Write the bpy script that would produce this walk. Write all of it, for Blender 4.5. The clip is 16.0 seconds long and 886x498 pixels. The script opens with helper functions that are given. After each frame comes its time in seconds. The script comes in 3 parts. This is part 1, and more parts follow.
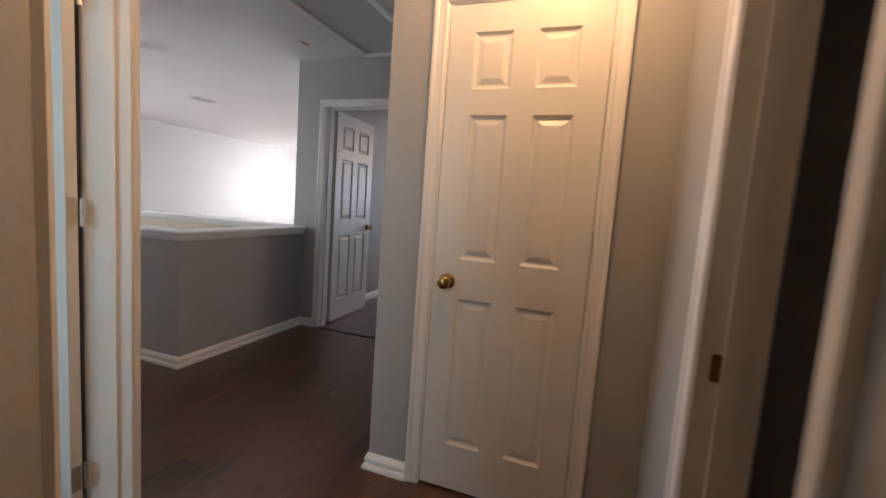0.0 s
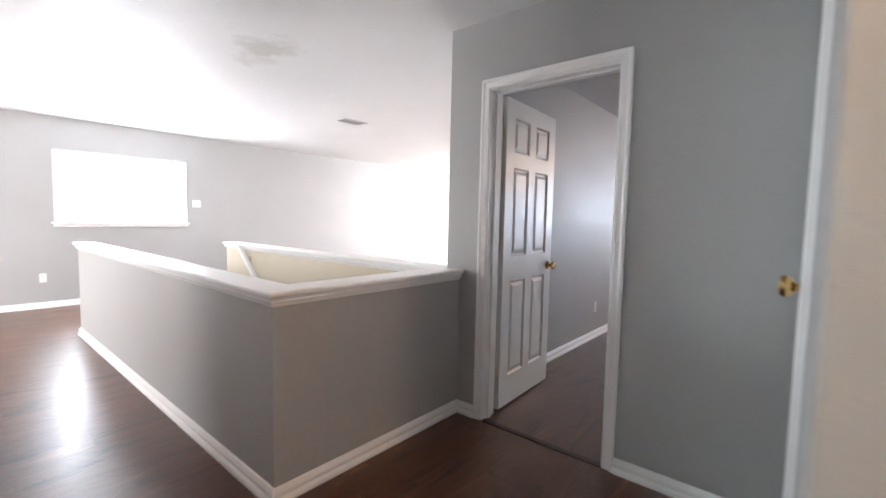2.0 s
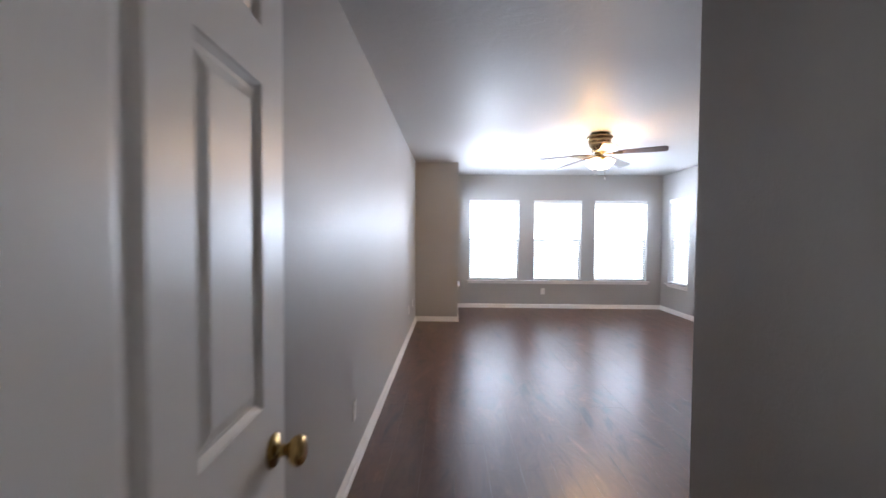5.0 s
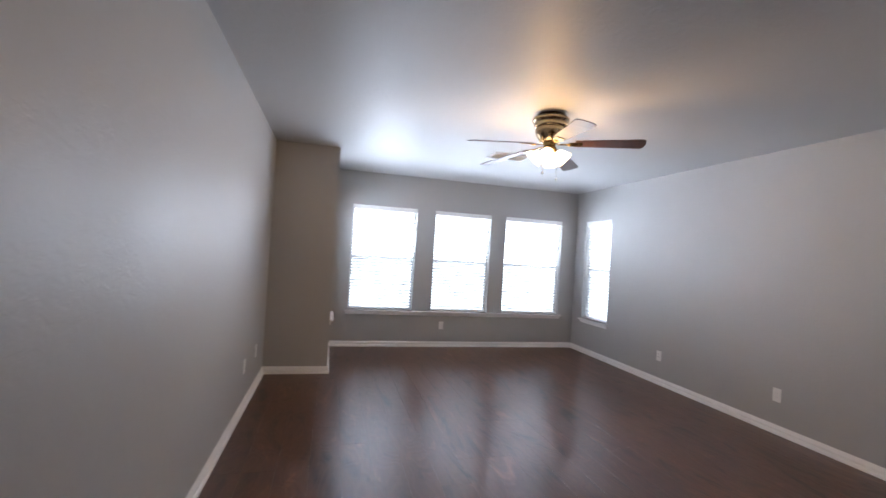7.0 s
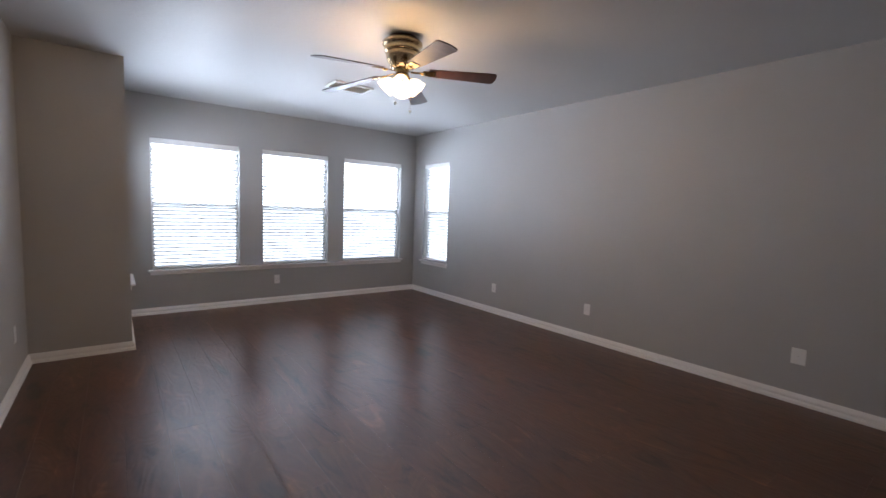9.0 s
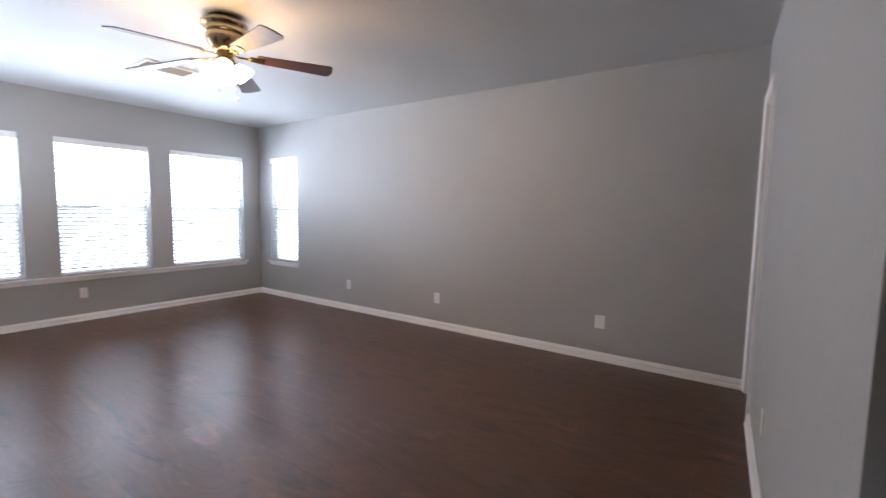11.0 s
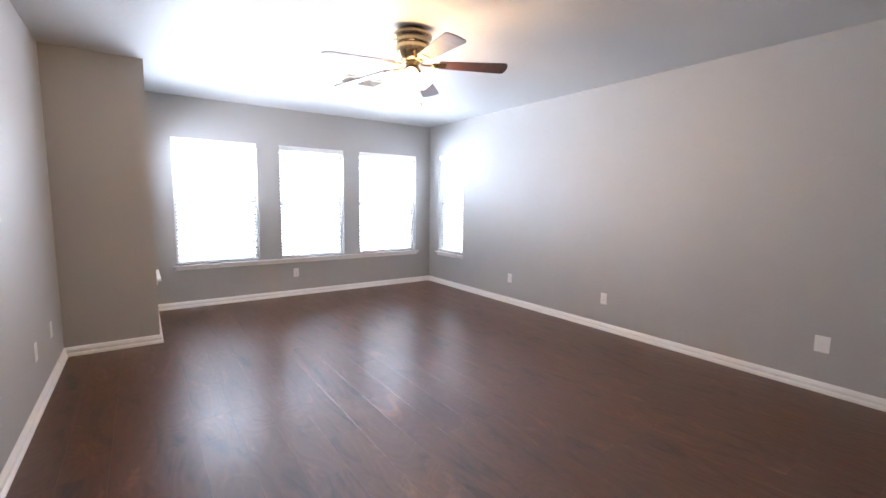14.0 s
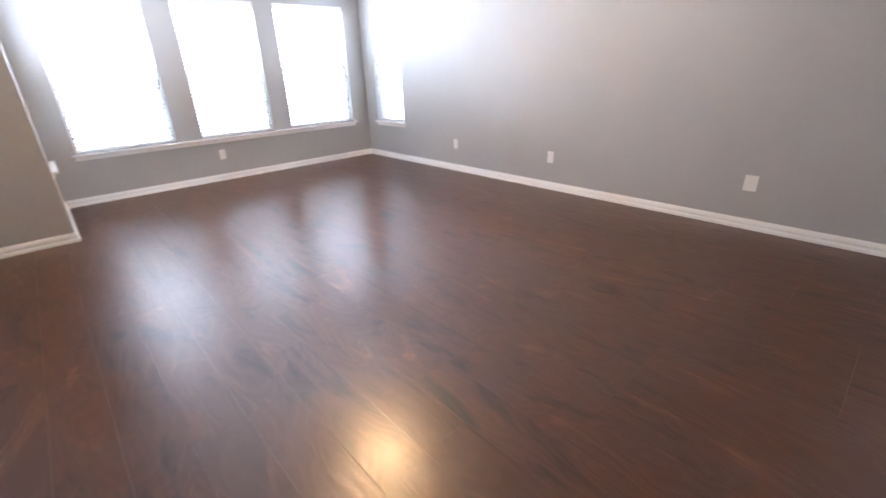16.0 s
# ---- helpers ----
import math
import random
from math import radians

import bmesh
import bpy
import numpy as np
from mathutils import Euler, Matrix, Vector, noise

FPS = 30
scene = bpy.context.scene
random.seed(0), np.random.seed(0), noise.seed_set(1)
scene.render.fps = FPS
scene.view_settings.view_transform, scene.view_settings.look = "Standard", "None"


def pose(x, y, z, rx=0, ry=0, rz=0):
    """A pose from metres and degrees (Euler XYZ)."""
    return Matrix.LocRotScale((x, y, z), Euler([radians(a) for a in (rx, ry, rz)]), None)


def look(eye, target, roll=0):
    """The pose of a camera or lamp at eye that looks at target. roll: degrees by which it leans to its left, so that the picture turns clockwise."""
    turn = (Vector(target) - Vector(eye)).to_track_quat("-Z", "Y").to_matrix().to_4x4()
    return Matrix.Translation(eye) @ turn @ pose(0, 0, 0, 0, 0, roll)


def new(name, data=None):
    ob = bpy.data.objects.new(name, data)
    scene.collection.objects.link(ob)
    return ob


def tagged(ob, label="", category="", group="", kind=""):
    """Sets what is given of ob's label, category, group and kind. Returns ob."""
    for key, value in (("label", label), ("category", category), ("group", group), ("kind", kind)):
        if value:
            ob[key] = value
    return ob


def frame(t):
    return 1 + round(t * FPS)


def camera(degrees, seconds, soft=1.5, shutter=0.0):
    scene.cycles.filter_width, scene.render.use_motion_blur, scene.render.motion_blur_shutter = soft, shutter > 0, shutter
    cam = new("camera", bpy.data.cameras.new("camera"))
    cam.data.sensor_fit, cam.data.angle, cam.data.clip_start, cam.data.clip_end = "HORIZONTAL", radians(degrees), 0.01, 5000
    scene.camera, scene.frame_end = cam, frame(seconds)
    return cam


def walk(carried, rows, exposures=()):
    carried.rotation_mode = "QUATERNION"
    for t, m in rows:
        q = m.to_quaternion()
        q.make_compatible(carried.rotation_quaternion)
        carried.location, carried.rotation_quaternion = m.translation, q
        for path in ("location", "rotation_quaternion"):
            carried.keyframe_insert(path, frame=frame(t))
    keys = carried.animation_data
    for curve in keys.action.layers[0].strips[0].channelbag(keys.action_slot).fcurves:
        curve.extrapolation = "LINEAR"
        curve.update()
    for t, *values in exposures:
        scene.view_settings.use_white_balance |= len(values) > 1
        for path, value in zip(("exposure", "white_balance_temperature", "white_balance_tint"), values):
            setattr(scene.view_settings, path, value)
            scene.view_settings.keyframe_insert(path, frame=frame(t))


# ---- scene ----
cam = camera(92.0, 16.0, shutter=0.4)
PATH = [
    (0, (0.128, -0.219, 1.237), (-0.541, 1.654, 1.029), 4.1),
    (0.5, (-0.064, 0.023, 1.245), (-0.79, 1.876, 1.046), 4.7),
    (1, (-0.242, 0.346, 1.267), (-1.392, 1.978, 1.155), 4.9),
    (1.5, (-0.466, 0.651, 1.234), (-1.846, 2.086, 1.044), 3.8),
    (2, (-0.776, 0.94, 1.256), (-2.065, 2.462, 1.114), 1.3),
    (2.5, (-1.085, 1.285, 1.272), (-2.421, 2.772, 1.204), 3.7),
    (3, (-1.363, 1.591, 1.249), (-2.535, 3.211, 1.201), 3.2),
    (3.5, (-1.602, 1.894, 1.266), (-2.582, 3.633, 1.136), 0.2),
    (4, (-1.737, 2.299, 1.27), (-2.491, 4.149, 1.182), 1.0),
    (4.5, (-1.841, 2.764, 1.266), (-2.224, 4.725, 1.199), 2.7),
    (4.7, (-1.942, 2.908, 1.321), (-2.155, 4.895, 1.247), 1.3),
    (6.8, (-1.86, 4.826, 1.355), (-1.429, 6.778, 1.404), 3.0),
    (7, (-1.858, 4.954, 1.358), (-1.355, 6.89, 1.38), 3.5),
    (7.5, (-1.891, 5.192, 1.351), (-1.002, 6.983, 1.351), 1.8),
    (8, (-1.941, 5.269, 1.328), (-0.876, 6.96, 1.233), 1.5),
    (8.2, (-1.94, 5.275, 1.314), (-0.856, 6.951, 1.183), 1.8),
    (10.5, (-1.865, 5.171, 1.27), (-0.325, 6.436, 1.092), 1.0),
    (11, (-1.85, 5.138, 1.27), (-0.205, 6.262, 1.092), 0.9),
    (11.5, (-1.826, 5.107, 1.265), (-0.058, 6.024, 1.075), 0.8),
    (12, (-1.814, 5.094, 1.272), (-0.009, 5.932, 1.076), 1.0),
    (12.5, (-1.793, 5.103, 1.296), (-0.088, 6.129, 1.095), 0.8),
    (13, (-1.839, 5.156, 1.291), (-0.336, 6.459, 1.088), 1.1),
    (13.5, (-1.885, 5.211, 1.303), (-0.594, 6.724, 1.091), 0.8),
    (14, (-1.91, 5.223, 1.295), (-0.765, 6.847, 1.071), 0.7),
    (14.5, (-1.899, 5.228, 1.266), (-0.761, 6.818, 0.847), 1.2),
    (15, (-1.896, 5.239, 1.224), (-0.81, 6.749, 0.489), 0.8),
    (15.5, (-1.858, 5.241, 1.208), (-0.79, 6.7, 0.356), 0.6),
    (16, (-1.795, 5.303, 1.202), (-0.571, 6.676, 0.417), -2.2),
]
WB = (6250, 16)
STOPS = ((0.0, 0.1), (0.5, 0.4), (1.0, 0.65), (1.5, 0.72), (2.0, 0.95), (2.5, 0.8), (3.0, 0.55), (3.5, 0.35), (4.0, 0.5), (4.5, 0.6), (7.0, -0.05), (7.5, -0.22), (8.0, -0.42),
         (10.5, -0.16), (11.0, 0.22), (12.0, 0.7), (12.5, 0.9), (13.0, 0.92), (14.0, 0.8), (14.5, 0.6), (15.0, 0.6), (15.5, 0.92), (16.0, 1.2))
EXPOSURES = [(t, stops, *WB) for t, stops in STOPS]
walk(cam, [(t, look(eye, target, roll)) for t, eye, target, roll in PATH], EXPOSURES)

# ---- world, sun, window light ----
CEIL = 2.44
XW = -8.15
world = bpy.data.worlds.new("world")
scene.world = world
world.use_nodes = True
wn = world.node_tree
sky = wn.nodes.new("ShaderNodeTexSky")
sky.sky_type = "NISHITA"
sky.sun_disc = False
sky.sun_elevation = radians(62)
sky.sun_rotation = radians(180)
wn.links.new(sky.outputs[0], wn.nodes["Background"].inputs[0])
wn.nodes["Background"].inputs[1].default_value = 0.12

sun = new("sun", bpy.data.lights.new("sun", "SUN"))
sun.data.energy, sun.data.angle, sun.data.color = 2.5, radians(0.5), (1.0, 0.95, 0.88)
sun.matrix_world = look((0, 0, 20), (0, 9.4, 2.4))


def window_light(name, centre, inward, w, h, radiance, colour=(0.75, 0.875, 1.0)):
    """Daylight of one window: an area lamp that fills its opening behind the glass."""
    d = bpy.data.lights.new(name, "AREA")
    d.shape, d.size, d.size_y = "RECTANGLE", w, h
    d.energy, d.color = radiance * math.pi * w * h, colour
    ob = new(name, d)
    c = Vector(centre)
    ob.matrix_world = look(c, c + Vector(inward))
    return ob


DAY = 22.0
LOWDAY = 3.9
HORIZON = 1.24
FAR_WINDOWS = [(-1.60, -0.69), (-0.42, 0.45), (0.69, 1.64)]
SILL, HEAD = 0.51, 1.98
for a, b in FAR_WINDOWS:
    window_light("daylight_far_low", ((a + b) / 2, 11.15, (HORIZON + SILL) / 2), (0, -1, 0), b - a - 0.04, HORIZON - SILL, LOWDAY)
    window_light("daylight_far", ((a + b) / 2, 11.15, (HORIZON + HEAD) / 2), (0, -1, 0), b - a - 0.04, HEAD - HORIZON, DAY)
window_light("daylight_bay_east_low", (2.03, 10.45, (HORIZON + SILL) / 2), (-1, 0, 0), 0.58, HORIZON - SILL, LOWDAY)
window_light("daylight_bay_west_low", (-1.94, 10.45, (HORIZON + SILL) / 2), (1, 0, 0), 0.58, HORIZON - SILL, LOWDAY)
window_light("daylight_bay_east", (2.03, 10.45, (HORIZON + HEAD) / 2), (-1, 0, 0), 0.58, HEAD - HORIZON, DAY * 0.36)
window_light("daylight_bay_west", (-1.94, 10.45, (HORIZON + HEAD) / 2), (1, 0, 0), 0.58, HEAD - HORIZON, DAY * 0.8)
window_light("daylight_gameroom_west", (XW - 0.11, 2.68, 1.566), (1, 0, 0), 1.50, 0.90, 18.0, (0.87, 0.945, 0.97))
window_light("daylight_gameroom_north", (-5.3, 11.15, 1.3), (0, -1, 0), 3.2, 1.6, 16.0, (0.95, 0.95, 0.91))
# Added fill through an invented, unseen south window; brightens the half wall.
window_light("added_light_gameroom_south", (-6.3, -1.41, 1.3), (0, 1, 0), 1.8, 1.6, 7.0, (0.96, 0.94, 0.88))
window_light("daylight_bathroom", (-1.45, -1.41, 1.5), (0, 1, 0), 0.9, 1.0, 4.0, (0.80, 0.98, 0.97))


def bulb(name, place, watts, radius=0.03, colour=(1.0, 0.62, 0.28)):
    d = bpy.data.lights.new(name, "POINT")
    d.energy, d.shadow_soft_size, d.color = watts, radius, colour
    ob = new(name, d)
    ob.location = place
    return ob


FAN = Vector((-0.335, 7.85, CEIL))
SHADE_ANGLES = (55, 145, 235, 325)
for a in SHADE_ANGLES:
    bulb("fan_bulb", FAN + Vector((0.088 * math.cos(radians(a)), 0.088 * math.sin(radians(a)), -0.312)), 10.5, 0.04)
bulb("nook_bulb", (-0.10, 0.98, CEIL - 0.09), 24.0, 0.06, (1.0, 0.56, 0.25))


# ---- materials ----
def material(name, base, rough=0.5, metal=0.0):
    m = bpy.data.materials.new(name)
    m.use_nodes = True
    b = m.node_tree.nodes["Principled BSDF"]
    b.inputs["Base Color"].default_value = (*base, 1)
    b.inputs["Roughness"].default_value = rough
    b.inputs["Metallic"].default_value = metal
    return m, m.node_tree, b


def node(tree, kind, **inputs):
    n = tree.nodes.new(kind)
    for k, v in inputs.items():
        n.inputs[k.replace("_", " ")].default_value = v
    return n


def ramp(tree, source, stops):
    r = tree.nodes.new("ShaderNodeValToRGB")
    tree.links.new(source, r.inputs[0])
    e = r.color_ramp.elements
    while len(e) < len(stops):
        e.new(0.5)
    for el, (p, c) in zip(e, stops):
        el.position, el.color = p, (*c, 1)
    return r


def bump(tree, bsdf, height, strength, distance):
    b = node(tree, "ShaderNodeBump", Strength=strength, Distance=distance)
    tree.links.new(height, b.inputs["Height"])
    tree.links.new(b.outputs[0], bsdf.inputs["Normal"])


def paint(name, base, rough, grain=70.0, depth=0.0012, mottle=0.04, strength=0.6, smear=None):
    """Rolled paint: orange-peel relief, slight unevenness in tone and sheen."""
    m, t, b = material(name, base, rough)
    co = t.nodes.new("ShaderNodeTexCoord")
    fine = node(t, "ShaderNodeTexNoise", Scale=grain, Detail=3.0, Roughness=0.55)
    wide = node(t, "ShaderNodeTexNoise", Scale=1.3, Detail=4.0)
    t.links.new(co.outputs["Object"], fine.inputs["Vector"])
    t.links.new(co.outputs["Object"], wide.inputs["Vector"])
    lo, hi = (tuple(c * (1 + k) for c in base) for k in (-mottle, mottle))
    r = ramp(t, wide.outputs["Fac"], [(0.3, lo), (0.7, hi)])
    t.links.new(r.outputs[0], b.inputs["Base Color"])
    rr = ramp(t, wide.outputs["Fac"], [(0.3, (rough * 0.85,) * 3), (0.7, (min(1, rough * 1.12),) * 3)])
    t.links.new(rr.outputs[0], b.inputs["Roughness"])
    height = fine.outputs["Fac"]
    if smear:
        sm = node(t, "ShaderNodeTexNoise", Scale=smear, Detail=5.0, Roughness=0.6, Distortion=0.8)
        t.links.new(co.outputs["Object"], sm.inputs["Vector"])
        cut = ramp(t, sm.outputs["Fac"], [(0.45, (0, 0, 0)), (0.56, (1, 1, 1))])
        mix = node(t, "ShaderNodeMath")
        mix.operation = "MULTIPLY_ADD"
        t.links.new(cut.outputs[0], mix.inputs[0])
        mix.inputs[1].default_value = 0.5
        t.links.new(fine.outputs["Fac"], mix.inputs[2])
        height = mix.outputs[0]
    bump(t, b, height, strength, depth)
    return m


WALL = paint("grey_wall_paint", (0.41, 0.409, 0.406), 0.50, 75, 0.0014, 0.03, 0.55, 20.0)
# Bedroom ceiling colour is set darker than the hall's to hold its brightness down.
CEILING = paint("dimmed_ceiling_paint", (0.56, 0.555, 0.55), 0.54, 45, 0.0020, 0.03, 0.5, 12.0)
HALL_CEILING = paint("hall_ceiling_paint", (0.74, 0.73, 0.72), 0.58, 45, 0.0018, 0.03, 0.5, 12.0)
# Beige puts the warm light from downstairs into the stair-side half wall's colour.
WARM_LIT_WALL = paint("warm_lit_wall_paint", (0.62, 0.55, 0.42), 0.45, 75, 0.0013, 0.03, 0.55, 20.0)
TRIM = paint("white_trim_paint", (0.86, 0.85, 0.84), 0.36, 30, 0.0004, 0.015, 0.3)
DOORPAINT = paint("white_door_paint", (0.80, 0.79, 0.77), 0.36, 24, 0.0004, 0.015, 0.3)
PLASTIC = material("white_plastic", (0.80, 0.80, 0.78), 0.35)[0]
DARK = material("dark_slot", (0.02, 0.02, 0.02), 0.6)[0]
VINYL = material("white_vinyl", (0.82, 0.82, 0.82), 0.4)[0]


def stained_ceiling():
    """The hall ceiling's paint with the grey water stain over the stairs."""
    m = HALL_CEILING.copy()
    m.name = "ceiling_paint_stained"
    t = m.node_tree
    b = t.nodes["Principled BSDF"]
    old = b.inputs["Base Color"].links[0].from_socket
    geo = t.nodes.new("ShaderNodeNewGeometry")
    off = node(t, "ShaderNodeVectorMath")
    off.operation = "SUBTRACT"
    off.inputs[1].default_value = (-3.85, 2.50, CEIL)
    t.links.new(geo.outputs["Position"], off.inputs[0])
    squash = node(t, "ShaderNodeVectorMath")
    squash.operation = "MULTIPLY"
    squash.inputs[1].default_value = (1.3, 2.6, 1.0)
    t.links.new(off.outputs[0], squash.inputs[0])
    ln = node(t, "ShaderNodeVectorMath")
    ln.operation = "LENGTH"
    t.links.new(squash.outputs[0], ln.inputs[0])
    no = node(t, "ShaderNodeTexNoise", Scale=3.2, Detail=6.0, Roughness=0.65)
    t.links.new(geo.outputs["Position"], no.inputs["Vector"])
    add = node(t, "ShaderNodeMath")
    add.operation = "MULTIPLY_ADD"
    t.links.new(no.outputs["Fac"], add.inputs[0])
    add.inputs[1].default_value = 1.6
    t.links.new(ln.outputs["Value"], add.inputs[2])
    r = ramp(t, add.outputs[0], [(0.0, (0.74, 0.72, 0.69)), (1.0, (1, 1, 1))])
    r.color_ramp.elements[0].position, r.color_ramp.elements[1].position = 0.72, 0.98
    scale = node(t, "ShaderNodeMath")
    scale.operation = "DIVIDE"
    scale.inputs[1].default_value = 1.35
    t.links.new(add.outputs[0], scale.inputs[0])
    t.links.new(scale.outputs[0], r.inputs[0])
    mul = node(t, "ShaderNodeMixRGB")
    mul.blend_type = "MULTIPLY"
    mul.inputs[0].default_value = 1.0
    t.links.new(old, mul.inputs[1])
    t.links.new(r.outputs[0], mul.inputs[2])
    t.links.new(mul.outputs[0], b.inputs["Base Color"])
    return m


def wood(name, dark, mid, light, rough, per_object=True):
    """Hand-scraped dark laminate, grain along the piece's own y axis."""
    m, t, b = material(name, mid, rough)
    co = t.nodes.new("ShaderNodeTexCoord")
    info = t.nodes.new("ShaderNodeObjectInfo")
    sc = node(t, "ShaderNodeMath")
    sc.operation = "MULTIPLY"
    sc.inputs[1].default_value = 57.0
    t.links.new(info.outputs["Random"], sc.inputs[0])
    shift = node(t, "ShaderNodeCombineXYZ")
    t.links.new(sc.outputs[0], shift.inputs[0])
    t.links.new(sc.outputs[0], shift.inputs[2])
    add = node(t, "ShaderNodeVectorMath")
    t.links.new(co.outputs["Object"], add.inputs[0])
    t.links.new(shift.outputs[0], add.inputs[1])
    mp = t.nodes.new("ShaderNodeMapping")
    mp.inputs["Scale"].default_value = (4.6, 1.15, 4.6)
    t.links.new(add.outputs[0], mp.inputs["Vector"])
    g = node(t, "ShaderNodeTexNoise", Scale=1.0, Detail=6.0, Roughness=0.62, Distortion=1.7)
    t.links.new(mp.outputs[0], g.inputs["Vector"])
    mp2 = t.nodes.new("ShaderNodeMapping")
    mp2.inputs["Scale"].default_value = (60.0, 3.0, 60.0)
    t.links.new(add.outputs[0], mp2.inputs["Vector"])
    f = node(t, "ShaderNodeTexNoise", Scale=1.0, Detail=4.0, Roughness=0.6)
    t.links.new(mp2.outputs[0], f.inputs["Vector"])
    r = ramp(t, g.outputs["Fac"], [(0.30, dark), (0.45, mid), (0.58, mid), (0.74, light)])
    fr = ramp(t, f.outputs["Fac"], [(0.35, (0.90, 0.89, 0.88)), (0.65, (1.06, 1.05, 1.04))])
    mul = node(t, "ShaderNodeMixRGB")
    mul.blend_type = "MULTIPLY"
    mul.inputs[0].default_value = 1.0
    t.links.new(r.outputs[0], mul.inputs[1])
    t.links.new(fr.outputs[0], mul.inputs[2])
    tone = ramp(t, info.outputs["Random"], [(0.0, (0.92, 0.92, 0.92)), (1.0, (1.07, 1.07, 1.06))])
    mul2 = node(t, "ShaderNodeMixRGB")
    mul2.blend_type = "MULTIPLY"
    mul2.inputs[0].default_value = 1.0 if per_object else 0.0
    t.links.new(mul.outputs[0], mul2.inputs[1])
    t.links.new(tone.outputs[0], mul2.inputs[2])
    t.links.new(mul2.outputs[0], b.inputs["Base Color"])
    rr = ramp(t, g.outputs["Fac"], [(0.3, (rough * 1.07,) * 3), (0.7, (rough * 0.99,) * 3)])
    t.links.new(rr.outputs[0], b.inputs["Roughness"])
    mp3 = t.nodes.new("ShaderNodeMapping")
    mp3.inputs["Scale"].default_value = (14.0, 5.0, 14.0)
    t.links.new(add.outputs[0], mp3.inputs["Vector"])
    w = node(t, "ShaderNodeTexNoise", Scale=1.0, Detail=3.0, Roughness=0.5, Distortion=0.6)
    t.links.new(mp3.outputs[0], w.inputs["Vector"])
    # scraped cathedral grain: ripples along the contours of a slow noise
    mp4 = t.nodes.new("ShaderNodeMapping")
    mp4.inputs["Scale"].default_value = (4.6, 1.5, 4.6)
    t.links.new(add.outputs[0], mp4.inputs["Vector"])
    h = node(t, "ShaderNodeTexNoise", Scale=1.0, Detail=2.0, Roughness=0.42, Distortion=0.5)
    t.links.new(mp4.outputs[0], h.inputs["Vector"])
    turns = node(t, "ShaderNodeMath")
    turns.operation = "MULTIPLY"
    turns.inputs[1].default_value = 84.0
    t.links.new(h.outputs["Fac"], turns.inputs[0])
    ring = node(t, "ShaderNodeMath")
    ring.operation = "SINE"
    t.links.new(turns.outputs[0], ring.inputs[0])
    mixh = node(t, "ShaderNodeMath")
    mixh.operation = "MULTIPLY_ADD"
    mixh.inputs[1].default_value = 0.11 if per_object else 0.03
    t.links.new(ring.outputs[0], mixh.inputs[0])
    t.links.new(w.outputs["Fac"], mixh.inputs[2])
    bump(t, b, mixh.outputs[0], 0.5, 0.0026)
    rings = ramp(t, ring.outputs[0], [(0.0, (0.78, 0.76, 0.74)), (0.75, (1.05, 1.05, 1.05))])
    mul3 = node(t, "ShaderNodeMixRGB")
    mul3.blend_type = "MULTIPLY"
    mul3.inputs[0].default_value = 0.5
    t.links.new(mul2.outputs[0], mul3.inputs[1])
    t.links.new(rings.outputs[0], mul3.inputs[2])
    t.links.new(mul3.outputs[0], b.inputs["Base Color"])
    b.inputs["Specular IOR Level"].default_value = 0.84
    return m


FLOOR = wood("dark_laminate", (0.020, 0.007, 0.004), (0.096, 0.035, 0.017), (0.200, 0.081, 0.040), 0.285)
WALNUT = wood("walnut_blade", (0.020, 0.007, 0.004), (0.050, 0.017, 0.009), (0.085, 0.030, 0.016), 0.35, False)
THRESH = material("dark_strip", (0.035, 0.018, 0.012), 0.4)[0]


def metal(name, base, rough):
    m, t, b = material(name, base, rough, 1.0)
    n = node(t, "ShaderNodeTexNoise", Scale=40.0, Detail=3.0)
    r = ramp(t, n.outputs["Fac"], [(0.3, (rough * 0.8,) * 3), (0.7, (rough * 1.3,) * 3)])
    t.links.new(r.outputs[0], b.inputs["Roughness"])
    return m


BRASS = metal("antique_brass", (0.48, 0.33, 0.13), 0.19)
FANBRASS = metal("fan_brass", (0.52, 0.41, 0.27), 0.22)
NICKEL = metal("worn_steel", (0.55, 0.52, 0.46), 0.35)
HINGEPAINT = metal("painted_hinge", (0.80, 0.75, 0.64), 0.42)

GLASS, gt, gb = material("window_glass", (1, 1, 1), 0.0)
gb.inputs["Transmission Weight"].default_value = 1.0
gb.inputs["IOR"].default_value = 1.45

SHADE, st, sb = material("frosted_shade", (0.95, 0.93, 0.9), 0.4)
sb.inputs["Emission Color"].default_value = (1.0, 0.80, 0.52, 1)
sb.inputs["Emission Strength"].default_value = 4.0

BLIND = material("white_blind", (0.85, 0.85, 0.84), 0.45)[0]
CARPET = paint("tan_stair_carpet", (0.36, 0.29, 0.20), 0.95, 220, 0.004, 0.12, 1.0)
GROUND = paint("outdoor_ground", (0.22, 0.21, 0.17), 0.95, 2, 0.02, 0.2)


# ---- mesh helpers ----
def part(name, bm, mat, parent=None, label="", smooth=False):
    """Links a bmesh as one mesh object, under a thing where parent is given."""
    me = bpy.data.meshes.new(name)
    bmesh.ops.recalc_face_normals(bm, faces=bm.faces)
    if smooth:
        for f in bm.faces:
            f.smooth = True
    bm.to_mesh(me)
    bm.free()
    me.materials.append(mat)
    ob = new(name, me)
    if parent:
        ob.parent = parent
    if label:
        ob["label"] = label
    return ob


def empty(name, m=None):
    ob = new(name)
    if m is not None:
        ob.matrix_world = m
    return ob


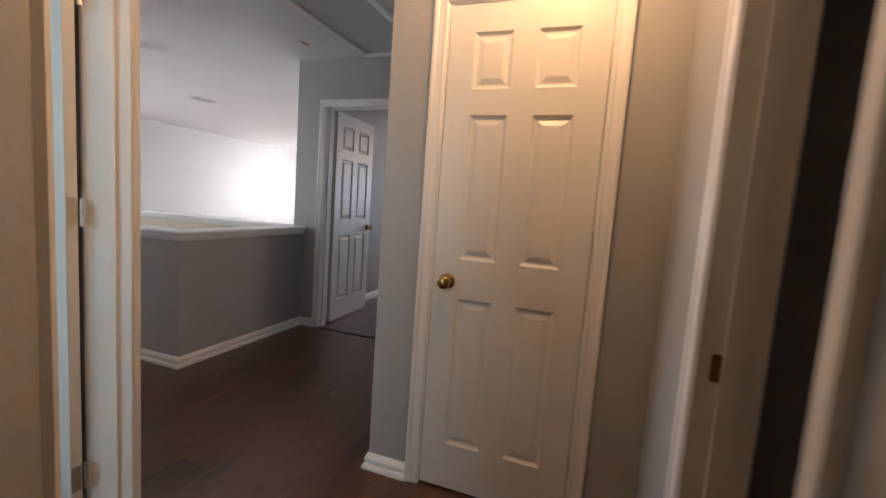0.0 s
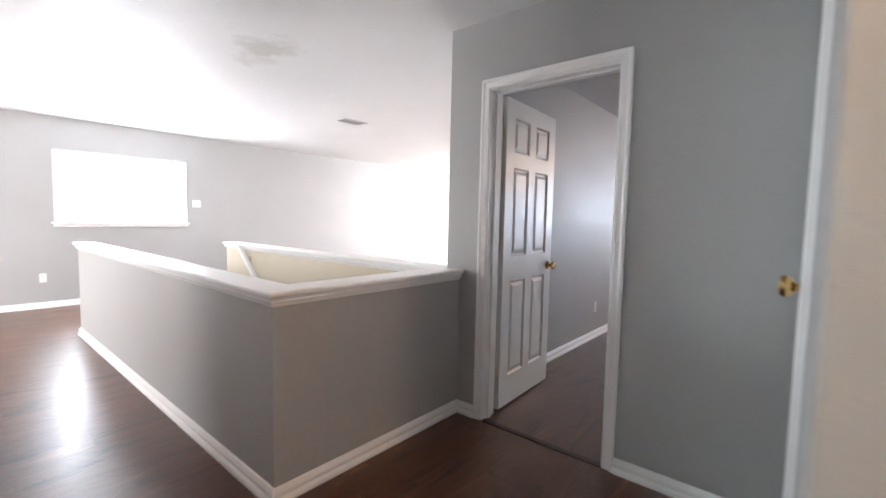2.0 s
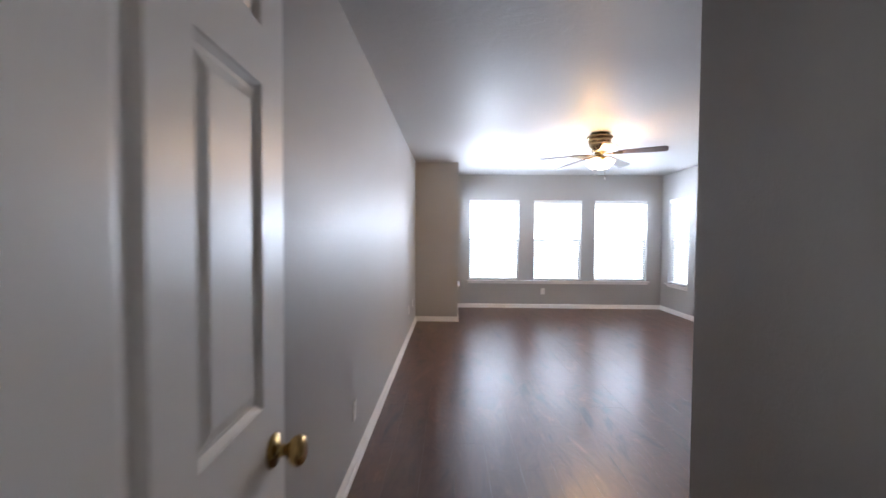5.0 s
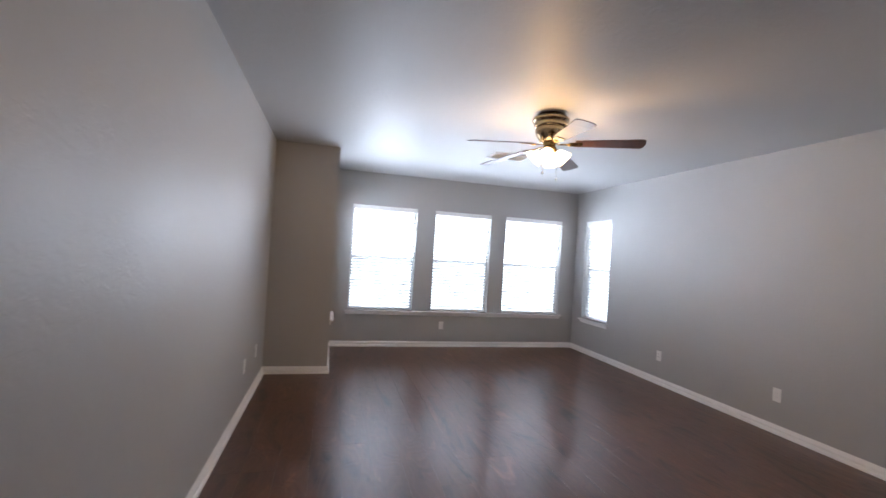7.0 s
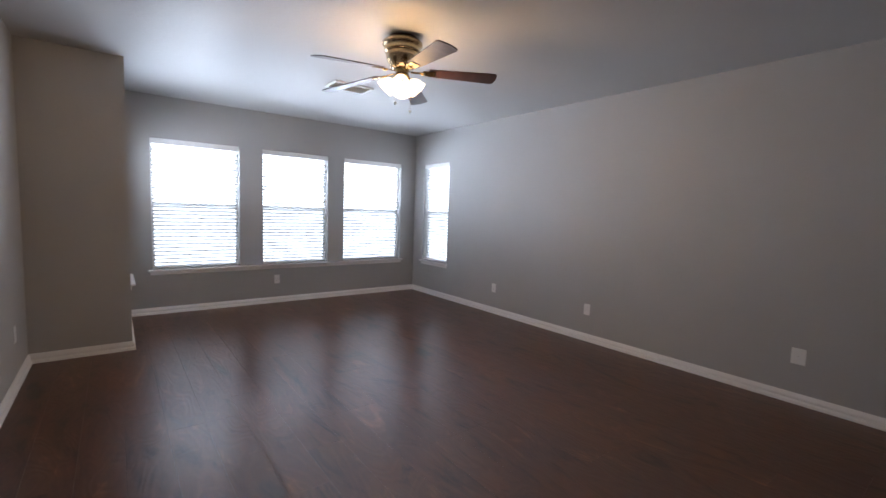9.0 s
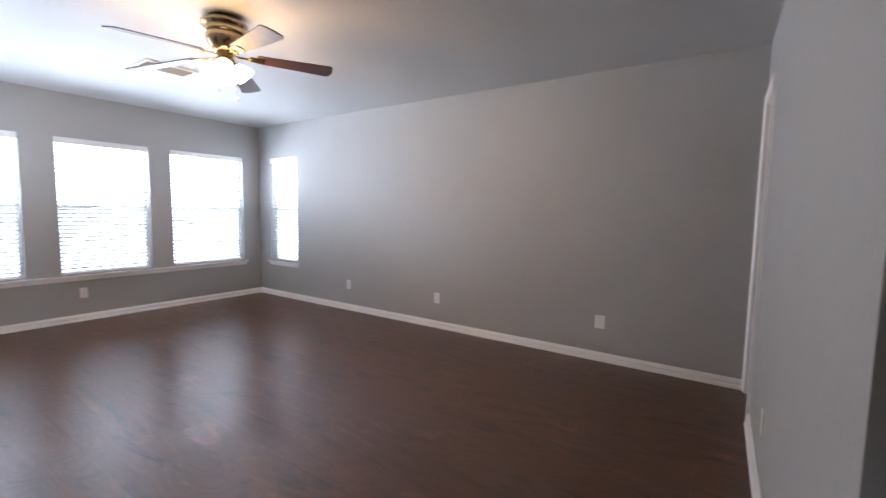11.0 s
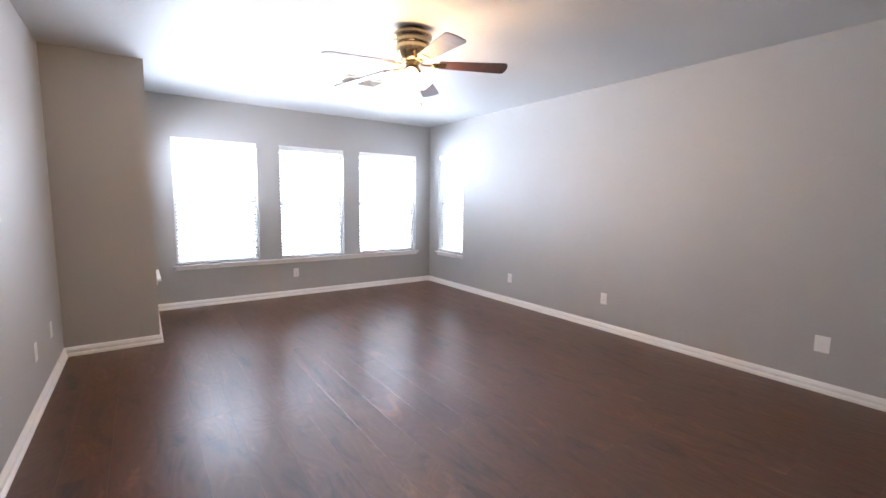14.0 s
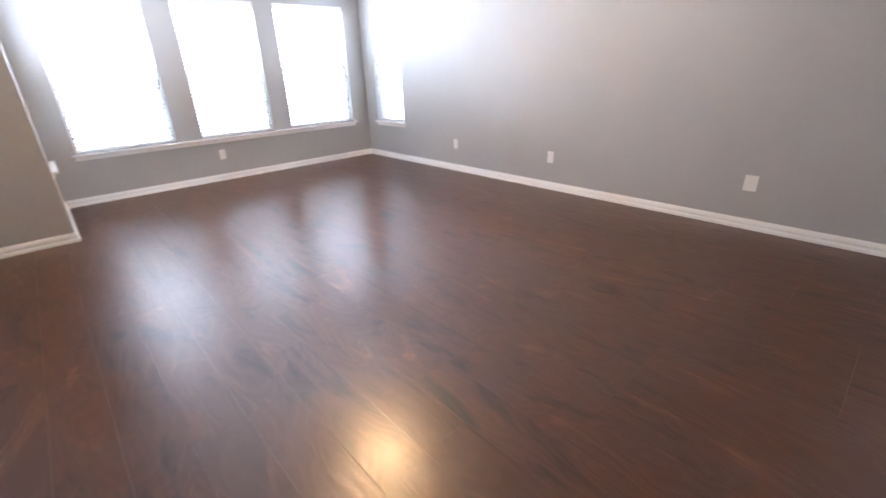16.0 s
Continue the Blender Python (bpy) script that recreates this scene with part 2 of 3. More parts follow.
def add_box(bm, x0, x1, y0, y1, z0, z1):
    r = bmesh.ops.create_cube(bm, size=1.0, matrix=Matrix.Translation(((x0 + x1) / 2, (y0 + y1) / 2, (z0 + z1) / 2)) @ Matrix.Diagonal((x1 - x0, y1 - y0, z1 - z0, 1)))
    return r["verts"]


def box(x0, x1, y0, y1, z0, z1, bevel=0.0, segments=2):
    bm = bmesh.new()
    add_box(bm, x0, x1, y0, y1, z0, z1)
    if bevel:
        bmesh.ops.bevel(bm, geom=bm.edges[:], offset=bevel, segments=segments, affect="EDGES", profile=0.5)
    return bm


def lathe(profile, steps=28, axis="z"):
    """A turned shape from (radius, height) pairs."""
    bm = bmesh.new()
    rings = []
    for r, h in profile:
        ring = []
        for i in range(steps):
            a = 2 * math.pi * i / steps
            p = (r * math.cos(a), r * math.sin(a), h)
            if axis == "y":
                p = (p[0], p[2], p[1])
            ring.append(bm.verts.new(p))
        rings.append(ring)
    for a, b in zip(rings, rings[1:]):
        for i in range(steps):
            bm.faces.new((a[i], a[(i + 1) % steps], b[(i + 1) % steps], b[i]))
    for ring in (rings[0], rings[-1]):
        if (ring[0].co - ring[steps // 2].co).length > 1e-4:
            bm.faces.new(ring)
    bmesh.ops.remove_doubles(bm, verts=bm.verts[:], dist=1e-6)
    return bm


def sweep(bm, profile, path, up=Vector((0, 0, 1))):
    """Sweeps a closed profile of (out, height) pairs along a level polyline with mitred corners; out is to the left of the way."""
    pts = [Vector(p) for p in path]
    rings = []
    for i, p in enumerate(pts):
        d0 = (p - pts[i - 1]).normalized() if i else None
        d1 = (pts[i + 1] - p).normalized() if i + 1 < len(pts) else None
        n0 = up.cross(d0) if d0 else up.cross(d1)
        n1 = up.cross(d1) if d1 else n0
        n = (n0 + n1).normalized()
        n = n / max(0.2, n.dot(n0))
        rings.append([bm.verts.new(p + n * o + up * h) for o, h in profile])
    k = len(profile)
    for a, b in zip(rings, rings[1:]):
        for i in range(k):
            bm.faces.new((a[i], a[(i + 1) % k], b[(i + 1) % k], b[i]))
    bm.faces.new(rings[0])
    bm.faces.new(rings[-1])
    return bm


def wall(name, along, t0, t1, a0, a1, z0=0.0, z1=CEIL, openings=(), mat=None):
    """A wall of real thickness from t0 to t1 that runs along x or y from a0 to a1, with openings (from, to, bottom, top) through it."""
    cuts = sorted({a0, a1, *(v for o in openings for v in o[:2])})
    levels = sorted({z0, z1, *(v for o in openings for v in o[2:])})
    nc, nl = len(cuts) - 1, len(levels) - 1

    def solid(i, k):
        if not (0 <= i < nc and 0 <= k < nl):
            return False
        a, z = (cuts[i] + cuts[i + 1]) / 2, (levels[k] + levels[k + 1]) / 2
        return not any(o[0] < a < o[1] and o[2] < z < o[3] for o in openings)

    bm = bmesh.new()
    corners = {}

    def corner(i, side, k):
        if (i, side, k) not in corners:
            a, t = cuts[i], (t0, t1)[side]
            corners[i, side, k] = bm.verts.new((a, t, levels[k]) if along == "x" else (t, a, levels[k]))
        return corners[i, side, k]

    for i in range(nc):
        for k in range(nl):
            if not solid(i, k):
                continue
            for side in (0, 1):
                bm.faces.new([corner(i, side, k), corner(i + 1, side, k), corner(i + 1, side, k + 1), corner(i, side, k + 1)])
            for j, beyond in ((i, i - 1), (i + 1, i + 1)):
                if not solid(beyond, k):
                    bm.faces.new([corner(j, 0, k), corner(j, 1, k), corner(j, 1, k + 1), corner(j, 0, k + 1)])
            for j, beyond in ((k, k - 1), (k + 1, k + 1)):
                if not solid(i, beyond):
                    bm.faces.new([corner(i, 0, j), corner(i + 1, 0, j), corner(i + 1, 1, j), corner(i, 1, j)])
    return tagged(part(name, bm, mat or WALL), kind="structure")


# ---- plan ----
XL, XR, YF, YB = -2.48, 1.90, 11.02, 9.72
XB = -1.83
DOOR_Y0, DOOR_Y1 = 3.10, 3.22
SOUTH = -1.30
DOORH = 2.04
BED_DOOR = (-2.268, -1.490)
CLOSET_DOOR = (-0.525, 0.131)
SIDE_DOOR = (2.28, 2.93)
DARK_DOOR = (0.30, 0.84)
STAIR = (-5.87, -2.575, 1.95, 3.10)
SKEW = math.atan2(0.07, 2.82)

bay = (10.14, 10.76, SILL, HEAD)
wall("wall_bedroom_west", "y", -2.575, XL, DOOR_Y1, YF)
wall("wall_bay_front", "x", YB, 9.84, XL, XB)
wall("wall_bay_west", "y", -1.95, XB, 9.84, YF, openings=[bay])
wall("wall_bedroom_north", "x", YF, 11.16, XL - 0.095, 2.04, openings=[(a, b, SILL, HEAD) for a, b in FAR_WINDOWS])
wall("wall_east", "y", XR, 2.04, SOUTH, YF, openings=[bay])
wall("wall_hall_north", "x", DOOR_Y0, DOOR_Y1, -2.565, -0.64, openings=[(*BED_DOOR, 0, DOORH)])
wall("wall_closet_north", "x", 3.30, 3.42, -0.80, XR)
wall("wall_closet_side", "y", -0.76, -0.64, 1.57, DOOR_Y0, openings=[(*SIDE_DOOR, 0, DOORH)])
wall("wall_closet_front", "x", 1.45, 1.57, -0.76, XR, openings=[(*CLOSET_DOOR, 0, DOORH)])
wall("wall_nook_east", "y", 0.36, 0.48, SOUTH, 1.45, openings=[(*DARK_DOOR, 0, DOORH)])
wall("wall_nook_west", "y", -0.54, -0.42, SOUTH, -0.09)
# the daylit room's doorway stands in a wall set at an angle
DIAG_W = 0.786
diag_m = pose(-0.7795, 0.248, 0, 0, 0, 137)
bm = bmesh.new()
add_box(bm, -0.50, 0, 0, 0.12, 0, CEIL)
add_box(bm, 0, DIAG_W, 0, 0.12, DOORH, CEIL)
add_box(bm, DIAG_W, DIAG_W + 0.103, 0, 0.12, 0, CEIL)
tagged(part("wall_nook_diagonal", bm, WALL), kind="structure").matrix_world = diag_m
wall("wall_hall_south", "x", 0.725, 0.838, -4.20, -1.412)
wall("wall_bathroom_west", "y", -4.20, -4.08, SOUTH, 0.725)
wall("wall_south", "x", SOUTH - 0.12, SOUTH, XW - 0.12, 2.04, openings=[(-7.2, -5.4, 0.5, 2.1), (-1.9, -1.0, 1.0, 2.0)])
wall("wall_gameroom_west", "y", XW - 0.12, XW, SOUTH, YF, openings=[(1.906, 3.455, 1.10, 2.033)])
wall("wall_gameroom_north", "x", YF, 11.16, XW - 0.12, XL - 0.095, openings=[(-6.9, -3.7, 0.5, 2.1)])
# the bedroom's inner wall beside the passage, a touch out of square
near_m = Matrix.Translation((-0.92, 4.945, 0)) @ Matrix.Rotation(SKEW, 4, "Z")
NEAR_DOOR = (2.235, 2.765)
bm = bmesh.new()
outline = [(0, -1.735), (0.12, -1.735), (0.12, -0.12), (2.815, -0.12), (2.815, 0), (0, 0)]
foot = [bm.verts.new((x, y, 0)) for x, y in outline]
head = [bm.verts.new((x, y, CEIL)) for x, y in outline]
bm.faces.new(foot)
bm.faces.new(head)
for i in range(6):
    if i not in (2, 4):
        bm.faces.new((foot[i], foot[(i + 1) % 6], head[(i + 1) % 6], head[i]))
# both long faces leave the doorway free
sides = []
for y, ends in ((-0.12, (2, 3)), (0.0, (5, 4))):
    low = [foot[ends[0]], *(bm.verts.new((x, y, 0)) for x in NEAR_DOOR), foot[ends[1]]]
    mid = [bm.verts.new((x, y, DOORH)) for x in NEAR_DOOR]
    bm.faces.new((low[0], low[1], mid[0], mid[1], low[2], low[3], head[ends[1]], head[ends[0]]))
    sides.append((low[1], mid[0], mid[1], low[2]))
for i in range(3):
    bm.faces.new((sides[0][i], sides[0][i + 1], sides[1][i + 1], sides[1][i]))
near_wall = tagged(part("wall_bedroom_south", bm, WALL), kind="structure")
near_wall.matrix_world = near_m

# half walls round the stairs
HW = 0.875
wall("half_wall_hall", "x", 1.835, 1.95, -6.32, -2.46, -2.7, HW)
wall("half_wall_landing", "y", -2.575, -2.46, 1.95, DOOR_Y0, -2.7, HW)
wall("half_wall_gameroom", "x", DOOR_Y0, DOOR_Y1, -5.90, -2.575, -2.7, HW, mat=WARM_LIT_WALL)
wall("stairwell_wall_west", "y", -5.99, -5.87, 1.95, DOOR_Y0, -2.7, -0.04)

half_cap = [(0.088, 0.060), (0.093, 0.054), (0.093, 0.042), (0.088, 0.037), (0.078, 0.036), (0.078, 0.030), (0.074, 0.026), (0.074, 0.016), (0.068, 0.008), (0.062, -0.006)]
CAP = [(-o, h) for o, h in half_cap[::-1]] + half_cap
bm = bmesh.new()
sweep(bm, CAP, [(-6.36, 1.8925, HW), (-2.5175, 1.8925, HW), (-2.5175, DOOR_Y0 - 0.001, HW)])
tagged(part("trim_half_wall_cap", bm, TRIM), kind="structure")
bm = bmesh.new()
sweep(bm, CAP, [(-5.94, 3.16, HW - 0.004), (-2.576, 3.16, HW - 0.004)])
tagged(part("trim_half_wall_cap_gameroom", bm, TRIM), kind="structure")

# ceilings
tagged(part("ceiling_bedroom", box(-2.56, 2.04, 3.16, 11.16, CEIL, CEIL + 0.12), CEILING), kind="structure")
STAINED = stained_ceiling()
bm = bmesh.new()
add_box(bm, XW - 0.12, -2.56, SOUTH - 0.12, 11.16, CEIL, CEIL + 0.12)
add_box(bm, -2.56, 2.04, SOUTH - 0.12, 3.16, CEIL, CEIL + 0.12)
tagged(part("ceiling_hall", bm, STAINED), kind="structure")

# floor slab with the stair opening, lower floor, ground outside
SLAB = -0.014
bm = bmesh.new()
add_box(bm, XW - 0.12, STAIR[0], SOUTH - 0.12, 11.16, -0.3, SLAB)
add_box(bm, STAIR[1], 2.04, SOUTH - 0.12, 11.16, -0.3, SLAB)
add_box(bm, STAIR[0], STAIR[1], SOUTH - 0.12, 1.90, -0.3, SLAB)
add_box(bm, STAIR[0], STAIR[1], 3.15, 11.16, -0.3, SLAB)
tagged(part("floor_slab", bm, THRESH), kind="structure")
tagged(part("floor_lower", box(-6.2, -2.5, 1.8, 3.3, -2.82, -2.7), CARPET), kind="structure")
tagged(part("ground", box(-2000, 2000, -2000, 2000, -3.2, -3.0), GROUND), kind="structure")

# ---- trim ----
BASE = [(0, 0), (0.024, 0), (0.024, 0.012), (0.021, 0.020), (0.015, 0.026), (0.009, 0.027), (0.009, 0.033), (0.015, 0.036), (0.015, 0.050), (0.010, 0.062),
        (0.005, 0.073), (0, 0.075)]


def baseboard(name, path, m=None):
    bm = bmesh.new()
    sweep(bm, BASE, [(x, y, 0) for x, y in path])
    ob = tagged(part(name, bm, TRIM), kind="structure")
    if m is not None:
        ob.matrix_world = m
    return ob


CW = 0.045
baseboard("baseboard_bedroom_west", [(XB, YF), (XB, YB), (XL, YB), (XL, DOOR_Y1), (BED_DOOR[0] - CW, DOOR_Y1)])
baseboard("baseboard_bedroom_north", [(XR, 5.03), (XR, YF), (XB + 0.017, YF)])
baseboard("baseboard_bedroom_south", [(0.0, -1.722), (0.0, 0.0), (NEAR_DOOR[0] - CW, 0)], near_m)
baseboard("baseboard_passage", [(BED_DOOR[1] + CW, DOOR_Y1), (-0.89, DOOR_Y1)])
baseboard("baseboard_half_wall", [(-6.32, 1.95), (-6.32, 1.835), (-2.46, 1.835), (-2.46, DOOR_Y0), (BED_DOOR[0] - CW, DOOR_Y0)][::-1])
baseboard("baseboard_hall_north", [(BED_DOOR[1] + CW, DOOR_Y0), (-0.76, DOOR_Y0), (-0.76, SIDE_DOOR[1] + CW)][::-1])
baseboard("baseboard_closet_corner", [(-0.76, SIDE_DOOR[0] - CW), (-0.76, 1.45), (CLOSET_DOOR[0] - CW, 1.45)][::-1])
baseboard("baseboard_nook_corner", [(CLOSET_DOOR[1] + CW, 1.45), (0.36, 1.45), (0.36, DARK_DOOR[1] + CW)][::-1])
baseboard("baseboard_nook_south", [(0.36, DARK_DOOR[0] - CW), (0.36, SOUTH), (-0.42, SOUTH), (-0.42, -0.08)][::-1])
baseboard("baseboard_hall_south", [(-1.41, 0.838), (-4.20, 0.838)])
baseboard("baseboard_bathroom", [(-1.50, 0.725), (-4.08, 0.725), (-4.08, SOUTH), (-0.56, SOUTH)])
baseboard("baseboard_gameroom", [(-4.20, SOUTH), (XW, SOUTH), (XW, YF), (-2.575, YF), (-2.575, 3.24)][::-1])
baseboard("baseboard_gameroom_half_wall", [(-2.575, DOOR_Y1), (-5.90, DOOR_Y1), (-5.90, DOOR_Y0)][::-1])

CASE = [(0, 0), (0.058, 0), (0.058, 0.017), (0.050, 0.019), (0.043, 0.017), (0.036, 0.012), (0.016, 0.010), (0.010, 0.012), (0.004, 0.010), (0, 0.006)]


def casing_mesh(w, h):
    """A mitred casing round a door opening w wide and h high: opening from x 0 to w, front towards -y."""
    bm = bmesh.new()
    rings = []
    g = -0.013
    for x, z, ox, oz in ((-g, 0, -1, 0), (-g, h + g, -1, 1), (w + g, h + g, 1, 1), (w + g, 0, 1, 0)):
        rings.append([bm.verts.new((x + ox * o, -t, z + oz * o)) for o, t in CASE])
    k = len(CASE)
    for a, b in zip(rings, rings[1:]):
        for i in range(k):
            bm.faces.new((a[i], a[(i + 1) % k], b[(i + 1) % k], b[i]))
    bm.faces.new(rings[0])
    bm.faces.new(rings[-1])
    return bm


def door_frame(name, m, w, depth, stop_at, casings=(True, True)):
    """Jambs, stop and casings of a door opening. Local: opening x 0..w, wall from y 0 to depth."""
    root = tagged(empty(name, m), label="white painted wooden door frame with moulded casing", category="door frame", kind="structure")
    bm = bmesh.new()
    j = 0.018
    add_box(bm, 0, j, -0.002, depth + 0.002, 0, DOORH - j)
    add_box(bm, w - j, w, -0.002, depth + 0.002, 0, DOORH - j)
    add_box(bm, 0, w, -0.002, depth + 0.002, DOORH - j, DOORH)
    part("jamb", bm, TRIM, root)
    bm = bmesh.new()
    a, b = stop_at
    add_box(bm, j, j + 0.011, a, b, 0, DOORH - j - 0.011)
    add_box(bm, w - j - 0.011, w - j, a, b, 0, DOORH - j - 0.011)
    add_box(bm, j, w - j, a, b, DOORH - j - 0.011, DOORH - j)
    part("stop", bm, TRIM, root)
    if casings[0]:
        part("casing", casing_mesh(w, DOORH), TRIM, root)
    if casings[1]:
        c = part("casing", casing_mesh(w, DOORH), TRIM, root)
        c.matrix_local = Matrix.Translation((w, depth, 0)) @ Matrix.Rotation(math.pi, 4, "Z")
    return root


def panel_door_mesh(w, h, t=0.035):
    """A six-panel door leaf: x 0..w, y 0..t, z 0..h, raised panels on both faces."""
    bm = bmesh.new()
    stile, mid = 0.106, 0.096
    pw = (w - 2 * stile - mid) / 2
    xs = [0, stile, stile + pw, stile + pw + mid, w - stile, w]
    zs = [0, 0.20, 0.84, 1.005, 1.585, 1.685, 1.900, h]
    for side in (0, 1):
        y = t if side else 0.0
        s = -1 if side else 1

        def quad(pts):
            bm.faces.new([bm.verts.new(p) for p in pts])

        for i in range(5):
            for k in range(7):
                x0, x1, z0, z1 = xs[i], xs[i + 1], zs[k], zs[k + 1]
                if i in (1, 3) and k in (1, 3, 5):
                    loops = []
                    for inset, depth in ((0, 0), (0.003, 0.004), (0.011, 0.0115), (0.018, 0.012), (0.038, 0.0035), (0.042, 0.003)):
                        yy = y + s * depth
                        loops.append([(x0 + inset, yy, z0 + inset), (x1 - inset, yy, z0 + inset), (x1 - inset, yy, z1 - inset), (x0 + inset, yy, z1 - inset)])
                    for a, b in zip(loops, loops[1:]):
                        for e in range(4):
                            quad([a[e], a[(e + 1) % 4], b[(e + 1) % 4], b[e]])
                    quad(loops[-1])
                else:
                    quad([(x0, y, z0), (x1, y, z0), (x1, y, z1), (x0, y, z1)])
    for pts in ([(0, 0, 0), (0, t, 0), (0, t, h), (0, 0, h)], [(w, 0, 0), (w, t, 0), (w, t, h), (w, 0, h)], [(0, 0, 0), (w, 0, 0), (w, t, 0), (0, t, 0)], [(0, 0, h), (w, 0, h), (w, t, h), (0, t, h)]):
        bm.faces.new([bm.verts.new(p) for p in pts])
    bmesh.ops.remove_doubles(bm, verts=bm.verts[:], dist=1e-5)
    return bm


KNOB = [(0.0, 0.0), (0.032, 0.0), (0.033, 0.003), (0.029, 0.008), (0.014, 0.011), (0.0115, 0.016), (0.0115, 0.028), (0.019, 0.033), (0.0265, 0.040), (0.029, 0.049), (0.027, 0.057), (0.020, 0.062), (0.0, 0.064)]


def door(name, m, w, label, knob_z=0.92, hinge_side=1, h=2.015):
    """A six-panel door leaf on three hinges at x 0; the leaf reaches to x w, its faces at y 0 and y 0.035; hinge_side 1: pins beyond y 0.035, -1: beyond y 0."""
    root = tagged(empty(name, m), label=label, category="door")
    leaf = part("leaf", panel_door_mesh(w, h), DOORPAINT, root)
    leaf.location = (0.003, 0, 0.012)
    for s in (0, 1):
        k = part("knob", lathe(KNOB, 28, "y"), BRASS, root, "antique brass round knob", True)
        k.matrix_local = Matrix.Translation((w - 0.062, 0.035 * s, knob_z)) @ Matrix.Diagonal((1, 1 if s else -1, 1, 1))
    part("latch_plate", box(w + 0.002, w + 0.0045, 0.006, 0.029, knob_z - 0.028, knob_z + 0.028), BRASS, root)
    yp = {1: 0.038, -1: -0.003, 2: 0.030, -2: -0.010}[hinge_side]
    for z in (0.24, 1.13, 1.80):
        bm = bmesh.new()
        for c in range(5):
            bmesh.ops.create_cone(bm, cap_ends=True, segments=12, radius1=0.0080, radius2=0.0080, depth=0.0165, matrix=Matrix.Translation((-0.004, yp, z - 0.0356 + c * 0.0178)))
        add_box(bm, 0.0005, 0.0028, 0.004, 0.034, z - 0.0445, z + 0.0445)
        part("hinge", bm, HINGEPAINT, root)
    return root


# bedroom entry
door_frame("door_frame_bedroom", pose(BED_DOOR[0], DOOR_Y0, 0), BED_DOOR[1] - BED_DOOR[0], 0.12, (0.045, 0.08))
door("bedroom_door", pose(-2.247, 3.272, 0, 0, 0, 92.4), 0.735, "white six-panel bedroom door standing open along the grey wall", 0.92, 1)
tagged(part("strike_plate", box(BED_DOOR[1] - 0.0205, BED_DOOR[1] - 0.018, 3.175, 3.205, 0.89, 0.95), BRASS), "small dark brass strike plate on the white door jamb", "strike plate")
# hall closet door, shut
door_frame("door_frame_closet", pose(CLOSET_DOOR[0], 1.45, 0), CLOSET_DOOR[1] - CLOSET_DOOR[0], 0.12, (0.042, 0.075))
door("closet_door", pose(CLOSET_DOOR[1] - 0.018, 1.489, 0, 0, 0, 180), CLOSET_DOOR[1] - CLOSET_DOOR[0] - 0.042, "white six-panel closet door, shut, with a brass knob", 0.92, 1)
# side closet door, shut
door_frame("door_frame_side_closet", pose(-0.76, SIDE_DOOR[1], 0, 0, 0, -90), SIDE_DOOR[1] - SIDE_DOOR[0], 0.12, (0.042, 0.075))
door("side_closet_door", pose(-0.76, SIDE_DOOR[1] - 0.018, 0, 0, 0, -90), SIDE_DOOR[1] - SIDE_DOOR[0] - 0.042, "white six-panel linen closet door, shut, beside the bedroom entry", 1.10, -1)
# dark room beside the nook
door_frame("door_frame_dark_room", pose(0.36, DARK_DOOR[1], 0, 0, 0, -90), DARK_DOOR[1] - DARK_DOOR[0], 0.12, (0.045, 0.08))
tagged(part("strike_plate", box(0.385, 0.415, DARK_DOOR[1] - 0.0215, DARK_DOOR[1] - 0.018, 0.90, 0.96), BRASS), "small brass strike plate on the white jamb of the dark room", "strike plate")
# bathroom door, open into the daylit room
door_frame("door_frame_bathroom", diag_m, DIAG_W, 0.12, (0.040, 0.075))
door("bathroom_door", pose(-1.4135, 0.660, 0, 0, 0, 183), 0.722, "white six-panel door half open into the daylit room", 0.92, -2)
# cased opening in the bedroom's south wall
door_frame("door_frame_bedroom_closet", near_m @ pose(NEAR_DOOR[1], 0, 0, 0, 0, 180), NEAR_DOOR[1] - NEAR_DOOR[0], 0.12, (0.045, 0.08))

tagged(part("threshold", box(BED_DOOR[0] + 0.018, BED_DOOR[1] - 0.018, 3.085, 3.125, -0.002, 0.006, 0.003), THRESH), "dark brown threshold strip on the laminate floor", "threshold")


# ---- windows with blinds ----
def window_unit(name, m, w, h, depth, rail=0.5):
    """A single-hung window set in its opening. Local: x 0..w, z 0..h, y 0 at the room face, growing outwards."""
    root = tagged(empty(name, m), label="white framed window, bright with daylight", category="window", kind="structure")
    y0, y1 = depth - 0.055, depth - 0.015
    bm = bmesh.new()
    for a in ((0, 0.03, 0, h), (w - 0.03, w, 0, h), (0.03, w - 0.03, 0, 0.035), (0.03, w - 0.03, h - 0.03, h)):
        add_box(bm, a[0], a[1], y0, y1, a[2], a[3])
    part("window_frame", bm, VINYL, root)
    if rail:
        part("meeting_rail", box(0.03, w - 0.03, y0 - 0.004, y1 - 0.01, h * rail - 0.013, h * rail + 0.013), VINYL, root)
        spans = ((0.035, h * rail - 0.013), (h * rail + 0.013, h - 0.03))
        for a, b in spans:
            p = part("pane", box(0.031, w - 0.031, y0 + 0.014, y0 + 0.018, a, b), GLASS, root)
            p.visible_shadow = False
    return root


